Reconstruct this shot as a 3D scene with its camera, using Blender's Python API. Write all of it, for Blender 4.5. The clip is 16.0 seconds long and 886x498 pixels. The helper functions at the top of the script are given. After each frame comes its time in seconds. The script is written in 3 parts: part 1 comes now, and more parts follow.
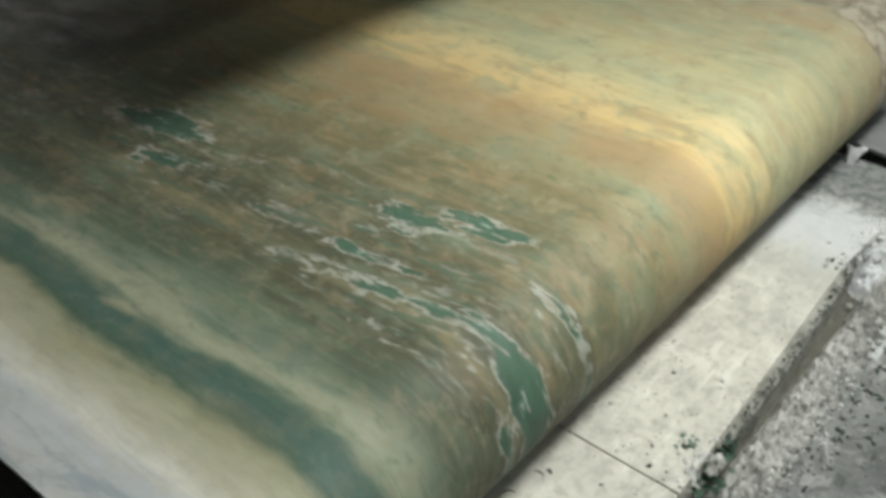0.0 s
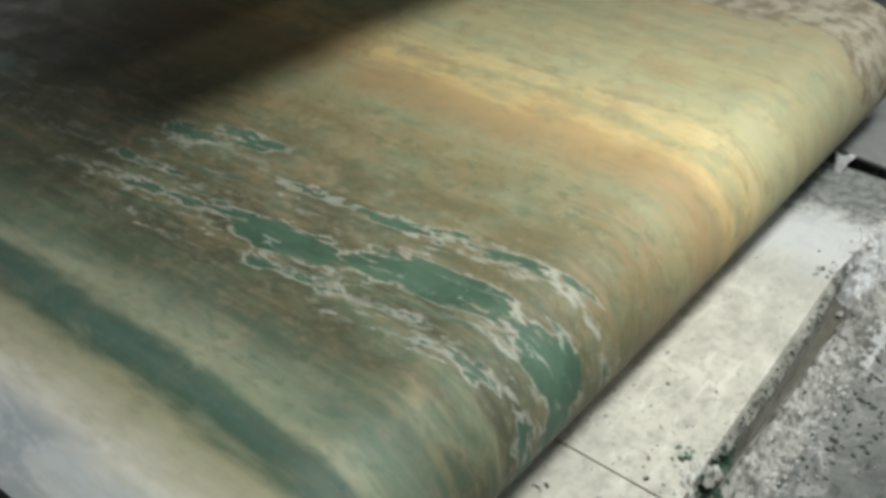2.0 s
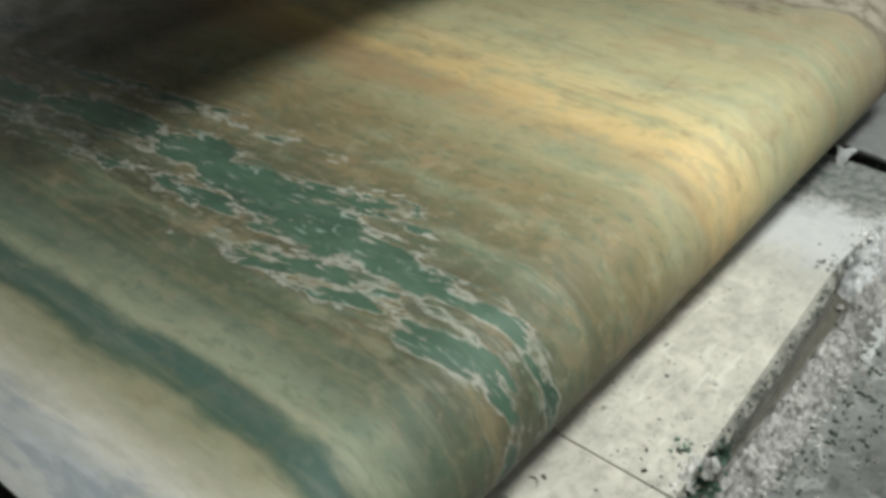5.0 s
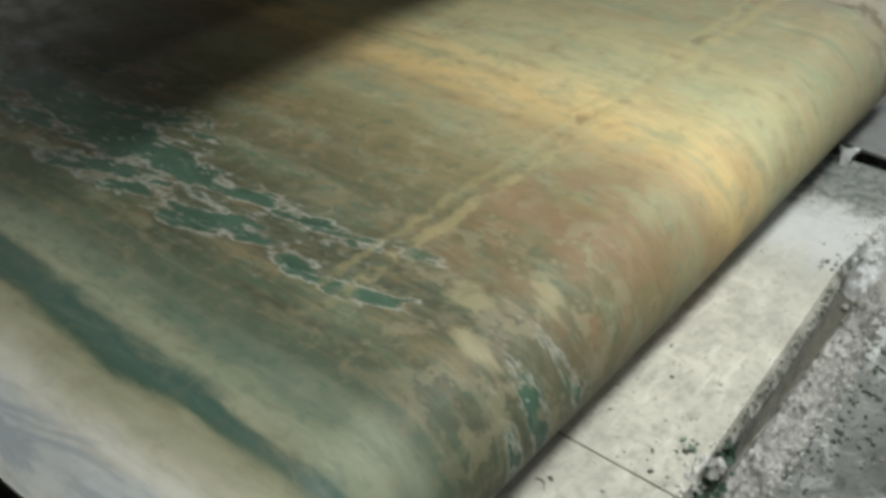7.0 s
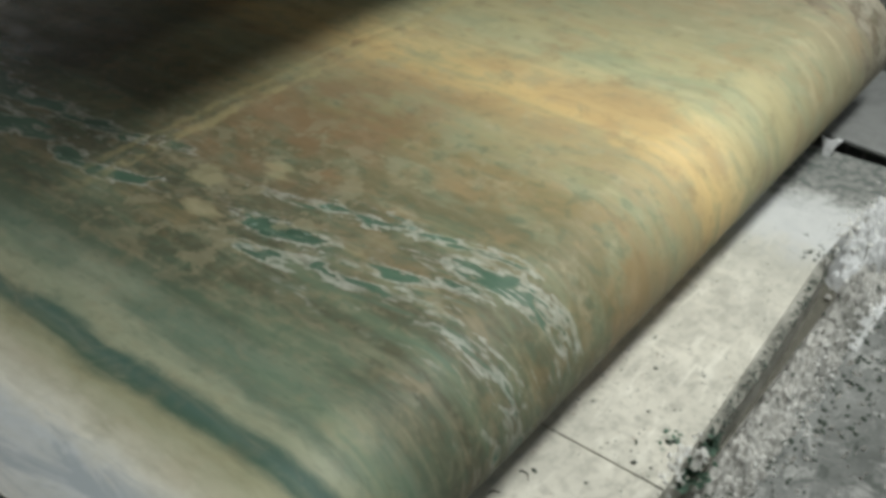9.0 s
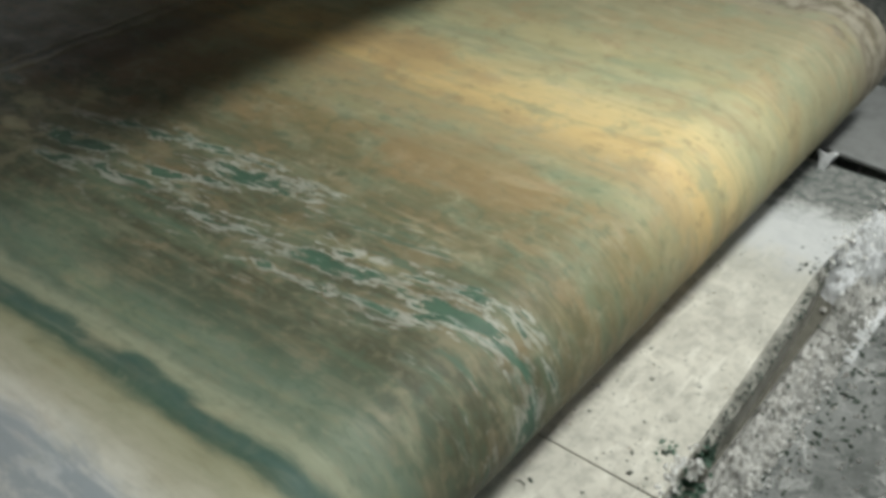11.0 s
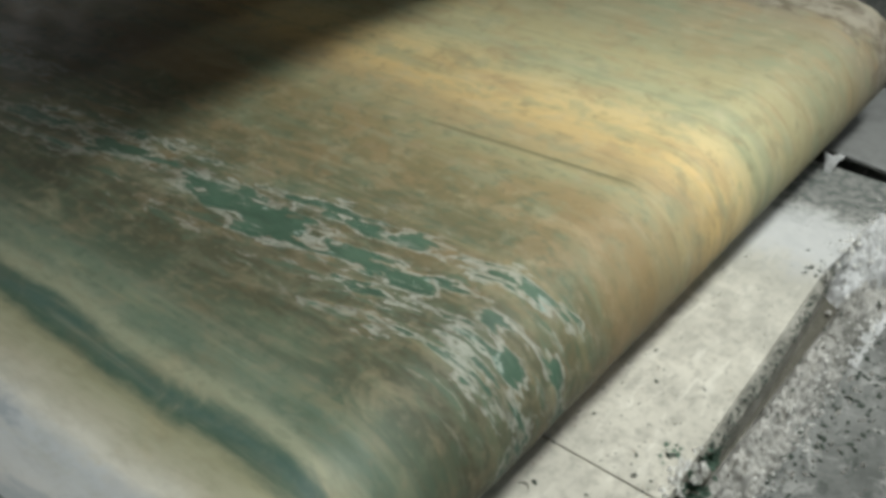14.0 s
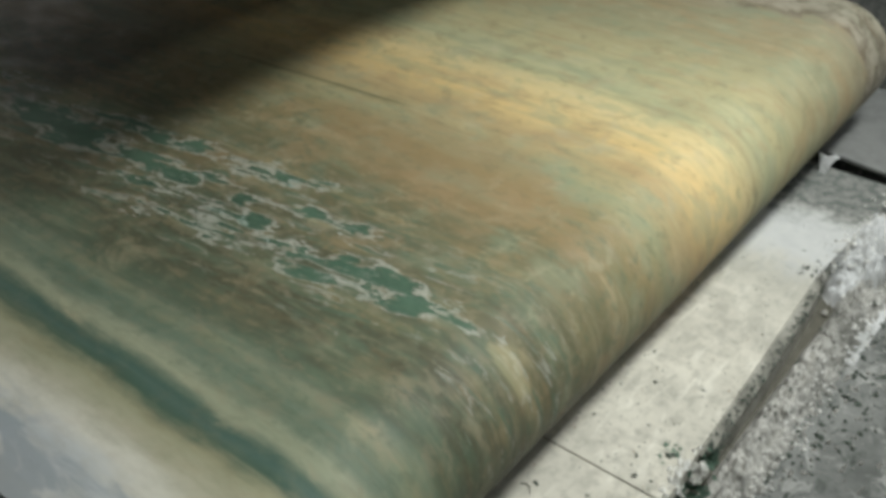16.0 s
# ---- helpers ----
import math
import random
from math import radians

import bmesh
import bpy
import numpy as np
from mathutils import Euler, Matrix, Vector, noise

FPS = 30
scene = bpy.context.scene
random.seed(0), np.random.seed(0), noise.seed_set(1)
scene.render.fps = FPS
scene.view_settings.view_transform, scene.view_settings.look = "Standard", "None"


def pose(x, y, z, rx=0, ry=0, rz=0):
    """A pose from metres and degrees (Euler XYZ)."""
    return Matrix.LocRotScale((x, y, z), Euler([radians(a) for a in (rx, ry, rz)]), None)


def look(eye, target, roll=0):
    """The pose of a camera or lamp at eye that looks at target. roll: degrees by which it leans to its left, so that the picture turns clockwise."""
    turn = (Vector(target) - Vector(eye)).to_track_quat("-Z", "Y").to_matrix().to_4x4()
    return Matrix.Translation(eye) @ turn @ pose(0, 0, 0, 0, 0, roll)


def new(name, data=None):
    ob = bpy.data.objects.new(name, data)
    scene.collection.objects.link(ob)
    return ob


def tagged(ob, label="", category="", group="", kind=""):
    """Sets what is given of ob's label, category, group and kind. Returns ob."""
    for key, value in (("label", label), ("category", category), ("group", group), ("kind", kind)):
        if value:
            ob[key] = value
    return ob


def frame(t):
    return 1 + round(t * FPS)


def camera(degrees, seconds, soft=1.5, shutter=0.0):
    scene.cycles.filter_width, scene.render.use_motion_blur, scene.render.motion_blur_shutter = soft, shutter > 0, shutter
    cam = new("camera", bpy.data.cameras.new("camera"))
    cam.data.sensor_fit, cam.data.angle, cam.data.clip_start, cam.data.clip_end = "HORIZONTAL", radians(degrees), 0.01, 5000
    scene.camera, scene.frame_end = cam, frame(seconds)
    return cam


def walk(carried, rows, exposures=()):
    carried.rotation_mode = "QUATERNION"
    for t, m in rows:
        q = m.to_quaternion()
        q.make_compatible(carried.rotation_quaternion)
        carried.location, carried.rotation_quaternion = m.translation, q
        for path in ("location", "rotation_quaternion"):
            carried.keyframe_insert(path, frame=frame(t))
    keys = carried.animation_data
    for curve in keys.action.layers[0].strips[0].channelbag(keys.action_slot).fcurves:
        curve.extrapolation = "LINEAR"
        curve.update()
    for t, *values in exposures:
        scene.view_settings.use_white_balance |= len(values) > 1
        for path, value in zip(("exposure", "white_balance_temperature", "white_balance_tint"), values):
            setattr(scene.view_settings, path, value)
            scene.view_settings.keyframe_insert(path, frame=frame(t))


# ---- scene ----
# ---- the camera, held in the hand beside the conveyor ----
HEAD = 0.28                    # height of the belt's upper face over the floor
EYE = (0.0, 0.0, HEAD + 0.6)
cam = camera(47.41, 16.0, soft=4.0, shutter=0.4)
TURNS = (
    (0, 0.0052, -0.0004, 0.0021, 54.570, 0.268, 39.793), (0.5, 0.0032, 0.0013, -0.0040, 54.928, 0.360, 39.112),
    (1, 0.0012, -0.0004, 0.0050, 54.997, 0.020, 39.743), (1.5, -0.0027, 0.0017, 0.0018, 55.051, -0.096, 39.605),
    (2, -0.0134, -0.0014, 0.0068, 54.818, 0.006, 38.613), (2.5, -0.0081, 0.0017, 0.0003, 55.122, -0.059, 39.048),
    (3, -0.0058, -0.0021, 0.0037, 55.328, -0.108, 39.523), (3.5, -0.0070, -0.0023, 0.0037, 54.807, -0.576, 39.648),
    (4, -0.0134, 0.0009, -0.0022, 54.565, -0.669, 39.174), (6.5, -0.0003, 0.0027, -0.0004, 54.804, 0.783, 38.937),
    (7, -0.0024, -0.0011, 0.0032, 54.875, 0.761, 38.809), (7.5, 0.0026, -0.0000, 0.0021, 55.310, 0.818, 39.212),
    (8, 0.0022, 0.0031, -0.0002, 54.548, 0.513, 38.557), (8.5, 0.0020, 0.0038, -0.0014, 54.539, 0.941, 38.172),
    (9, 0.0029, 0.0036, -0.0016, 54.631, 0.716, 38.052), (9.5, 0.0019, 0.0017, 0.0013, 54.745, 0.349, 38.488),
    (12, 0.0039, -0.0019, -0.0032, 55.449, 0.079, 37.805), (12.5, 0.0003, -0.0012, -0.0025, 55.242, 0.056, 37.583),
    (13, -0.0073, -0.0026, 0.0023, 54.744, 0.222, 36.895), (13.5, -0.0037, -0.0013, 0.0019, 54.928, -0.084, 37.930),
    (14, -0.0016, -0.0012, 0.0025, 55.084, -0.064, 38.440), (14.5, 0.0004, -0.0003, -0.0024, 55.291, -0.036, 38.047),
    (15, -0.0021, -0.0013, -0.0015, 54.999, -0.104, 38.093), (15.5, -0.0021, -0.0039, 0.0027, 55.085, -0.053, 38.204),
    (16, -0.0024, -0.0095, 0.0105, 55.128, 0.108, 37.979),
)
walk(cam, [(t, pose(EYE[0] + x, EYE[1] + y, EYE[2] + z, rx, ry, rz)) for t, x, y, z, rx, ry, rz in TURNS], exposures=((0, 0.17), (4.2, 0.13), (6.3, 0.0), (16, 0.0)))

# ---- light: a hall with lamps over the conveyor's head ----
world = bpy.data.worlds.new("hall")
scene.world = world
world.use_nodes = True
world.node_tree.nodes["Background"].inputs[0].default_value = (0.8, 0.9, 1.0, 1)
world.node_tree.nodes["Background"].inputs[1].default_value = 0.08


def area(name, eye, target, size, size_y, watts, colour, spread=180):
    data = bpy.data.lights.new(name, "AREA")
    data.shape, data.size, data.size_y, data.energy, data.color, data.spread = "RECTANGLE", size, size_y, watts, colour, radians(spread)
    lamp = new(name, data)
    lamp.matrix_world = look(eye, target)
    return lamp


area("tube_lamp", (-0.02, 1.12, 1.45), (-0.46, 1.07, 0.15), 1.2, 0.2, 8.9, (0.965, 0.99, 0.96), 99)
area("tube_lamp", (2.2, 1.5, 2.535), (-0.6, 1.5, 0.2), 0.9, 0.2, 14, (0.9, 0.97, 1.0))
# added fill from the west, no window there: lifts the shadow under the cover
area("west_fill", (-4.9, 1.9, 1.45), (-1.2, 1.0, 0.28), 1.5, 1.2, 17, (0.95, 0.97, 0.95))

# ---- materials ----


class Nodes:
    """A small hand for node trees: sockets and numbers in, sockets out."""

    def __init__(self, name):
        self.mat = bpy.data.materials.new(name)
        self.mat.use_nodes = True
        self.tree = self.mat.node_tree
        self.bsdf = self.tree.nodes["Principled BSDF"]

    def put(self, value, socket):
        if isinstance(value, bpy.types.NodeSocket):
            self.tree.links.new(value, socket)
        elif isinstance(value, tuple) and len(value) == 3 and socket.type == "RGBA":
            socket.default_value = (*value, 1)
        else:
            socket.default_value = value

    def node(self, kind, ins=(), **props):
        n = self.tree.nodes.new(kind)
        for key, value in props.items():
            setattr(n, key, value)
        for key, value in dict(ins).items():
            self.put(value, n.inputs[key])
        return n

    def math(self, op, a, b=0.0, c=0.0):
        return self.node("ShaderNodeMath", {0: a, 1: b, 2: c}, operation=op).outputs[0]

    def mul(self, a, b):
        return self.math("MULTIPLY", a, b)

    def add(self, a, b):
        return self.math("ADD", a, b)

    def step(self, x, lo, hi, a=0.0, b=1.0):
        return self.node("ShaderNodeMapRange", {0: x, 1: lo, 2: hi, 3: a, 4: b}, interpolation_type="SMOOTHSTEP").outputs[0]

    def near(self, x, centre, half, soft):
        """1 within half of the centre, fading out over soft."""
        d = self.math("ABSOLUTE", self.math("SUBTRACT", x, centre))
        return self.step(d, half, half + soft, 1.0, 0.0)

    def vec(self, x, y, z=0.0):
        return self.node("ShaderNodeCombineXYZ", {0: x, 1: y, 2: z}).outputs[0]

    def noise(self, vec, scale, detail=4.0, rough=0.55, twist=0.0):
        return self.node("ShaderNodeTexNoise", {"Vector": vec, "Scale": scale, "Detail": detail, "Roughness": rough, "Distortion": twist}).outputs[0]

    def mix(self, f, a, b, blend="MIX"):
        n = self.node("ShaderNodeMix", data_type="RGBA", blend_type=blend)
        self.put(f, n.inputs[0]), self.put(a, n.inputs[6]), self.put(b, n.inputs[7])
        return n.outputs[2]

    def ramp(self, x, stops, how="LINEAR"):
        n = self.node("ShaderNodeValToRGB", {0: x})
        n.color_ramp.interpolation = how
        els = n.color_ramp.elements
        els[0].position, els[-1].position = stops[0][0], stops[-1][0]
        for at, _ in stops[1:-1]:
            els.new(at)
        for el, (_, c) in zip(els, stops):
            el.color = (*c, 1) if isinstance(c, tuple) else (c, c, c, 1)
        return n.outputs[0]

    def done(self, colour, rough, height=None, bump=0.3, depth=0.002, metal=0.0, spec=0.5):
        self.put(colour, self.bsdf.inputs["Base Color"])
        self.put(rough, self.bsdf.inputs["Roughness"])
        self.put(metal, self.bsdf.inputs["Metallic"])
        self.put(spec, self.bsdf.inputs["Specular IOR Level"])
        if height is not None:
            b = self.node("ShaderNodeBump", {"Height": height, "Strength": bump, "Distance": depth})
            self.put(b.outputs[0], self.bsdf.inputs["Normal"])
        return self.mat


def lin(r, g, b):
    """A colour from its 0 to 255 values."""
    return tuple((v / 255 / 12.92) if v / 255 < 0.04045 else ((v / 255 + 0.055) / 1.055) ** 2.4 for v in (r, g, b))


H = 0.6                        # the eye's height over the belt: the unit of the belt's pattern


# worn-through patches of the belt: across, along, half width, half length
SKEW, JOINT = -0.02, -1.0       # the joint's lean and its place along the belt
PALE = ((1.0, 2.02, .03, .06), (1.02, -.80, .04, .05), (.94, -.72, .03, .05), (1.12, -.70, .03, .05))
RUSTY = ((1.56, -2.5, .10, .75), (1.48, -3.45, .14, .35), (1.36, 1.55, .17, .42), (1.38, .15, .13, .3), (1.74, -.35, .10, .35))
LEAN = 0.15                     # the patches' lean across the belt along their length
WORN_FIRST = ((1.058, -3.7, 0.044, 0.12), (0.957, -3.59, 0.023, 0.046), (0.979, -3.06, 0.012, 0.071), (1.12, -3.05, 0.033, 0.049), (1.182, -2.94, 0.021, 0.056), (0.93, -2.93, 0.01, 0.112), (0.968, -2.76, 0.019, 0.066),
              (0.97, -2.6, 0.046, 0.15), (1.13, -2.52, 0.011, 0.121), (0.917, -2.44, 0.007, 0.128), (1.029, -2.34, 0.051, 0.184), (1.174, -2.27, 0.014, 0.131), (0.922, -2.17, 0.009, 0.113),
              (1.054, -2.08, 0.058, 0.114), (1.178, -2.08, 0.008, 0.08), (1.036, -1.95, 0.058, 0.083), (0.948, -1.94, 0.028, 0.1), (1.043, -1.9, 0.049, 0.15))
WORN_SECOND = ((1.112, -1.78, 0.015, 0.058), (1.027, -1.75, 0.043, 0.162), (1.118, -1.69, 0.028, 0.118), (0.884, -1.68, 0.02, 0.088), (0.999, -1.67, 0.051, 0.131), (1.13, -1.66, 0.019, 0.073), (0.917, -1.62, 0.018, 0.148),
               (1.023, -1.56, 0.029, 0.063), (0.89, -1.53, 0.02, 0.069), (1.002, -1.49, 0.032, 0.118), (0.914, -1.3, 0.035, 0.128), (1.015, -1.29, 0.027, 0.103), (1.018, -1.13, 0.017, 0.089), (0.916, -1.07, 0.025, 0.049),
               (0.926, -0.93, 0.023, 0.064), (1.058, -0.93, 0.02, 0.048), (0.974, -0.55, 0.02, 0.082), (1.084, -0.52, 0.009, 0.064), (0.934, -0.5, 0.015, 0.077), (1.095, -0.45, 0.009, 0.038))
WORN_THIRD = ((1, -0.33, 0.01, 0.051), (1.122, -0.32, 0.007, 0.086), (0.95, -0.31, 0.013, 0.078), (1.042, -0.19, 0.011, 0.038), (1.123, -0.12, 0.011, 0.079), (1.101, -0.1, 0.02, 0.097), (0.968, -0.04, 0.012, 0.055),
              (0.97, 0.16, 0.022, 0.113), (0.926, 0.27, 0.009, 0.08), (1.044, 0.35, 0.011, 0.125), (1, 0.45, 0.022, 0.128), (1.018, 0.71, 0.029, 0.122), (1.004, 0.82, 0.027, 0.152),
              (0.998, 0.88, 0.042, 0.097), (1.102, 0.91, 0.013, 0.082), (1.103, 0.93, 0.014, 0.119), (1.088, 1.03, 0.013, 0.134), (1.014, 1.05, 0.024, 0.064))
WORN_FOURTH = ((1.108, 1.12, 0.019, 0.043), (0.962, 1.13, 0.009, 0.048), (1.015, 1.14, 0.021, 0.053), (1.015, 1.18, 0.025, 0.063), (0.903, 1.25, 0.01, 0.101), (0.981, 1.31, 0.012, 0.042), (1.138, 1.33, 0.018, 0.082),
               (1.027, 1.35, 0.016, 0.037), (1, 1.42, 0.018, 0.027), (0.935, 1.43, 0.014, 0.103), (0.966, 1.47, 0.011, 0.106), (1.086, 1.51, 0.012, 0.072), (1.084, 1.56, 0.01, 0.037), (0.968, 1.57, 0.011, 0.066),
               (0.943, 1.62, 0.009, 0.097), (0.992, 1.69, 0.027, 0.082), (0.968, 1.77, 0.024, 0.045), (0.987, 1.87, 0.008, 0.049))


def belt_material():
    """Green belt under a worn, smeared coat of clay: stripes along the travel, patches worn through with pale rims, one yellow joint."""
    k = Nodes("clay_coated_belt")
    uv = k.node("ShaderNodeUVMap", uv_map="belt").outputs[0]
    parts = k.node("ShaderNodeSeparateXYZ", {0: uv})
    u, v = parts.outputs[0], parts.outputs[1]      # across, along, in units of H
    wander = k.noise(k.vec(k.mul(u, 1.2), k.mul(v, 1.5)), 1.6, 3)
    streak = k.noise(k.vec(k.mul(u, 11.0), k.mul(v, 1.3)), 1.0, 6, 0.62, 0.4)
    fine = k.noise(k.vec(k.mul(u, 44.0), k.mul(v, 11.0)), 1.0, 5, 0.68, 0.3)
    mott = k.noise(k.vec(k.mul(u, 9.0), k.mul(v, 5.0)), 1.0, 7, 0.64, 0.6)
    w = k.add(u, k.add(k.mul(k.add(wander, -0.5), 0.07), k.mul(k.add(streak, -0.5), 0.07)))
    w = k.add(w, k.add(k.mul(k.add(fine, -0.5), 0.03), k.mul(k.add(mott, -0.5), 0.05)))
    w = k.add(w, k.mul(k.mul(k.step(v, -1.5, -0.7), k.near(u, 0.645, 0.03, 0.05)), 0.028))
    x = k.mul(k.add(w, -0.3), 1 / 2.4)
    at = lambda y: (y - 0.3) / 2.4
    # clay tones across; light falloff painted in: u 0.75-1.3 darkened, 1.6-1.8 lifted
    base = k.ramp(x, [
        (at(0.34), lin(206, 206, 200)), (at(0.42), lin(196, 202, 203)), (at(0.46), lin(222, 220, 206)), (at(0.51), lin(184, 182, 158)),
        (at(0.555), lin(154, 154, 124)), (at(0.58), lin(70, 96, 80)), (at(0.61), lin(78, 104, 94)), (at(0.635), lin(67, 95, 84)), (at(0.66), lin(156, 160, 134)),
        (at(0.70), lin(140, 148, 126)), (at(0.76), lin(84, 97, 79)), (at(0.83), lin(80, 82, 63)), (at(0.96), lin(80, 82, 64)),
        (at(1.1), lin(95, 94, 71)), (at(1.25), lin(112, 107, 78)), (at(1.38), lin(132, 121, 86)), (at(1.47), lin(148, 145, 110)),
        (at(1.56), lin(166, 148, 108)), (at(1.66), lin(198, 173, 120)), (at(1.78), lin(196, 179, 131)), (at(1.9), lin(164, 163, 128)),
        (at(2.02), lin(166, 158, 120)), (at(2.2), lin(146, 143, 112)), (at(2.42), lin(144, 136, 108)), (at(2.6), lin(140, 134, 116)), (at(2.68), lin(124, 120, 112))])
    # a second, broken green stripe beside the main one
    side = k.mul(k.near(w, 0.71, 0.006, 0.03), k.math("MAXIMUM", k.mul(k.step(v, -0.2, 0.3), 0.8), k.step(k.noise(k.vec(k.mul(u, 2.0), k.mul(v, 2.4)), 1.0, 3), 0.42, 0.6)))
    base = k.mix(k.mul(side, 0.6), base, lin(76, 104, 88))
    # green, grey and rusty tints in long streaks
    s2 = k.noise(k.vec(k.add(k.mul(u, 9.0), 13.7), k.mul(v, 2.0)), 1.0, 7, 0.66, 0.5)
    base = k.mix(k.mul(k.mul(k.step(s2, 0.5, 0.66), k.step(u, 0.55, 0.7)), 0.45), base, lin(118, 136, 110))
    s3 = k.noise(k.vec(k.add(k.mul(u, 6.5), 41.2), k.mul(v, 3.0)), 1.0, 7, 0.66, 0.6)
    base = k.mix(k.mul(k.mul(k.step(s3, 0.5, 0.68), k.step(u, 0.75, 1.2)), 0.4), base, lin(148, 124, 88))
    s4 = k.noise(k.vec(k.add(k.mul(u, 26.0), 7.7), k.mul(v, 2.6)), 1.0, 6, 0.68, 0.5)
    base = k.mix(k.mul(k.mul(k.step(s4, 0.54, 0.64), k.near(u, 0.93, 0.2, 0.2)), 0.4), base, lin(84, 102, 80))
    base = k.mix(k.mul(k.step(s4, 0.5, 0.3), 0.2), base, lin(180, 176, 148))
    base = k.mix(k.mul(k.step(mott, 0.56, 0.72), 0.3), base, lin(196, 184, 150))
    base = k.mix(k.mul(k.step(fine, 0.45, 0.75), 0.16), base, lin(104, 98, 74))
    # soft, uneven blotches, as of clay pressed on wet
    round1 = k.noise(k.vec(k.add(k.mul(u, 13.0), 3.1), k.mul(v, 9.0)), 1.0, 6, 0.68, 0.3)
    round2 = k.noise(k.vec(k.add(k.mul(u, 10.0), 71.4), k.mul(v, 6.0)), 1.0, 6, 0.7, 0.3)
    round3 = k.noise(k.vec(k.add(k.mul(u, 17.0), 23.0), k.mul(v, 15.0)), 1.0, 5, 0.7, 0.2)
    body = k.step(u, 0.6, 1.35, 0.25, 0.95)
    # long smeared lines drawn along the travel
    for shift, across, along, lo, amount, tint in ((3.3, 22.0, 0.7, 0.53, 0.3, lin(106, 126, 104)), (17.9, 30.0, 1.0, 0.55, 0.3, lin(96, 88, 62)),
                                                   (29.1, 16.0, 0.55, 0.53, 0.25, lin(170, 158, 116)), (53.0, 60.0, 3.0, 0.56, 0.16, lin(176, 168, 138))):
        line = k.noise(k.vec(k.add(k.mul(u, across), shift), k.add(k.mul(v, along), k.mul(wander, 0.6))), 1.0, 5, 0.6, 0.25)
        base = k.mix(k.mul(k.mul(k.step(line, lo, lo + 0.13), k.mul(k.step(u, 0.5, 0.8, 0.25, 1.0), k.step(round2, 0.36, 0.6, 0.25, 1.0))), amount), base, tint)
    base = k.mix(k.mul(k.mul(k.step(round1, 0.5, 0.62), body), 0.42), base, lin(132, 142, 116))
    base = k.mix(k.mul(k.mul(k.step(round2, 0.52, 0.62), body), 0.4), base, lin(156, 134, 100))
    base = k.mix(k.mul(k.mul(k.step(round3, 0.54, 0.66), body), 0.36), base, lin(166, 160, 132))
    base = k.mix(k.mul(k.mul(k.step(round3, 0.46, 0.34), body), 0.35), base, lin(112, 106, 80))
    pock = k.noise(k.vec(k.add(k.mul(u, 42.0), 9.0), k.mul(v, 24.0)), 1.0, 5, 0.65, 0.4)
    middle = k.near(u, 1.08, 0.3, 0.3)
    base = k.mix(k.mul(k.mul(k.step(pock, 0.53, 0.62), middle), 0.38), base, lin(78, 98, 80))
    base = k.mix(k.mul(k.mul(k.step(pock, 0.46, 0.37), middle), 0.34), base, lin(136, 128, 104))
    # bluish grey smears on the pale near margin
    grey = k.noise(k.vec(k.mul(u, 14.0), k.mul(v, 3.4)), 1.0, 6, 0.64, 0.8)
    base = k.mix(k.mul(k.mul(k.step(grey, 0.48, 0.6), k.near(u, 0.36, 0.06, 0.07)), 0.7), base, lin(150, 160, 166))
    # broad rusty smears on the far half
    for cu, cv, hu, hv in RUSTY:
        d = k.node("ShaderNodeVectorMath", {0: k.vec(k.add(w, k.mul(k.add(mott, -0.5), 0.1)), k.add(v, k.mul(k.add(wander, -0.5), 0.5))), 1: (1 / hu, 1 / hv, 0), 2: (-cu / hu, -cv / hv, 0)}, operation="MULTIPLY_ADD").outputs[0]
        d = k.node("ShaderNodeVectorMath", {0: d}, operation="LENGTH").outputs["Value"]
        base = k.mix(k.mul(k.step(k.add(d, k.mul(k.add(round1, -0.5), 1.2)), 0.6, 1.1, 1.0, 0.0), 0.36), base, lin(152, 124, 88))
    # worn patches: smooth long islands with frayed edges and thin pale rims
    n1 = k.node("ShaderNodeTexNoise", {"Vector": k.vec(k.mul(u, 12.0), k.mul(v, 4.5)), "Scale": 1.0, "Detail": 2.0}).outputs[1]
    bend = k.node("ShaderNodeVectorMath", {0: n1, 1: (0.5, 0.5, 0.5)}, operation="SUBTRACT").outputs[0]
    spot = k.node("ShaderNodeVectorMath", {0: bend, 1: (0.05, 0.12, 0.0), 2: k.vec(u, v)}, operation="MULTIPLY_ADD").outputs[0]
    sp = k.node("ShaderNodeSeparateXYZ", {0: spot})
    leant = k.vec(k.add(sp.outputs[0], k.mul(sp.outputs[1], -LEAN)), sp.outputs[1])
    dist = None
    for cu, cv, hu, hv in WORN_FIRST + WORN_SECOND + WORN_THIRD + WORN_FOURTH:
        scaled = k.node("ShaderNodeVectorMath", {0: leant, 1: (1 / hu, 1 / hv, 0), 2: ((LEAN * cv - cu) / hu, -cv / hv, 0)}, operation="MULTIPLY_ADD").outputs[0]
        far = k.node("ShaderNodeVectorMath", {0: scaled}, operation="LENGTH").outputs["Value"]
        far = k.math("MULTIPLY_ADD", far, hu, -hu)
        dist = far if dist is None else k.math("SMOOTH_MIN", dist, far, 0.006)
    lu = k.add(u, k.mul(v, -LEAN))
    blot = k.noise(k.vec(k.mul(lu, 30.0), k.mul(v, 9.0)), 1.0, 4, 0.6, 0.5)
    fray = k.noise(k.vec(k.mul(lu, 70.0), k.mul(v, 20.0)), 1.0, 3, 0.6, 0.3)
    wisp = k.noise(k.vec(k.add(k.mul(lu, 40.0), 5.0), k.mul(v, 5.0)), 1.0, 4, 0.6, 0.5)
    drift = k.add(u, k.mul(k.add(wander, -0.5), 0.12))
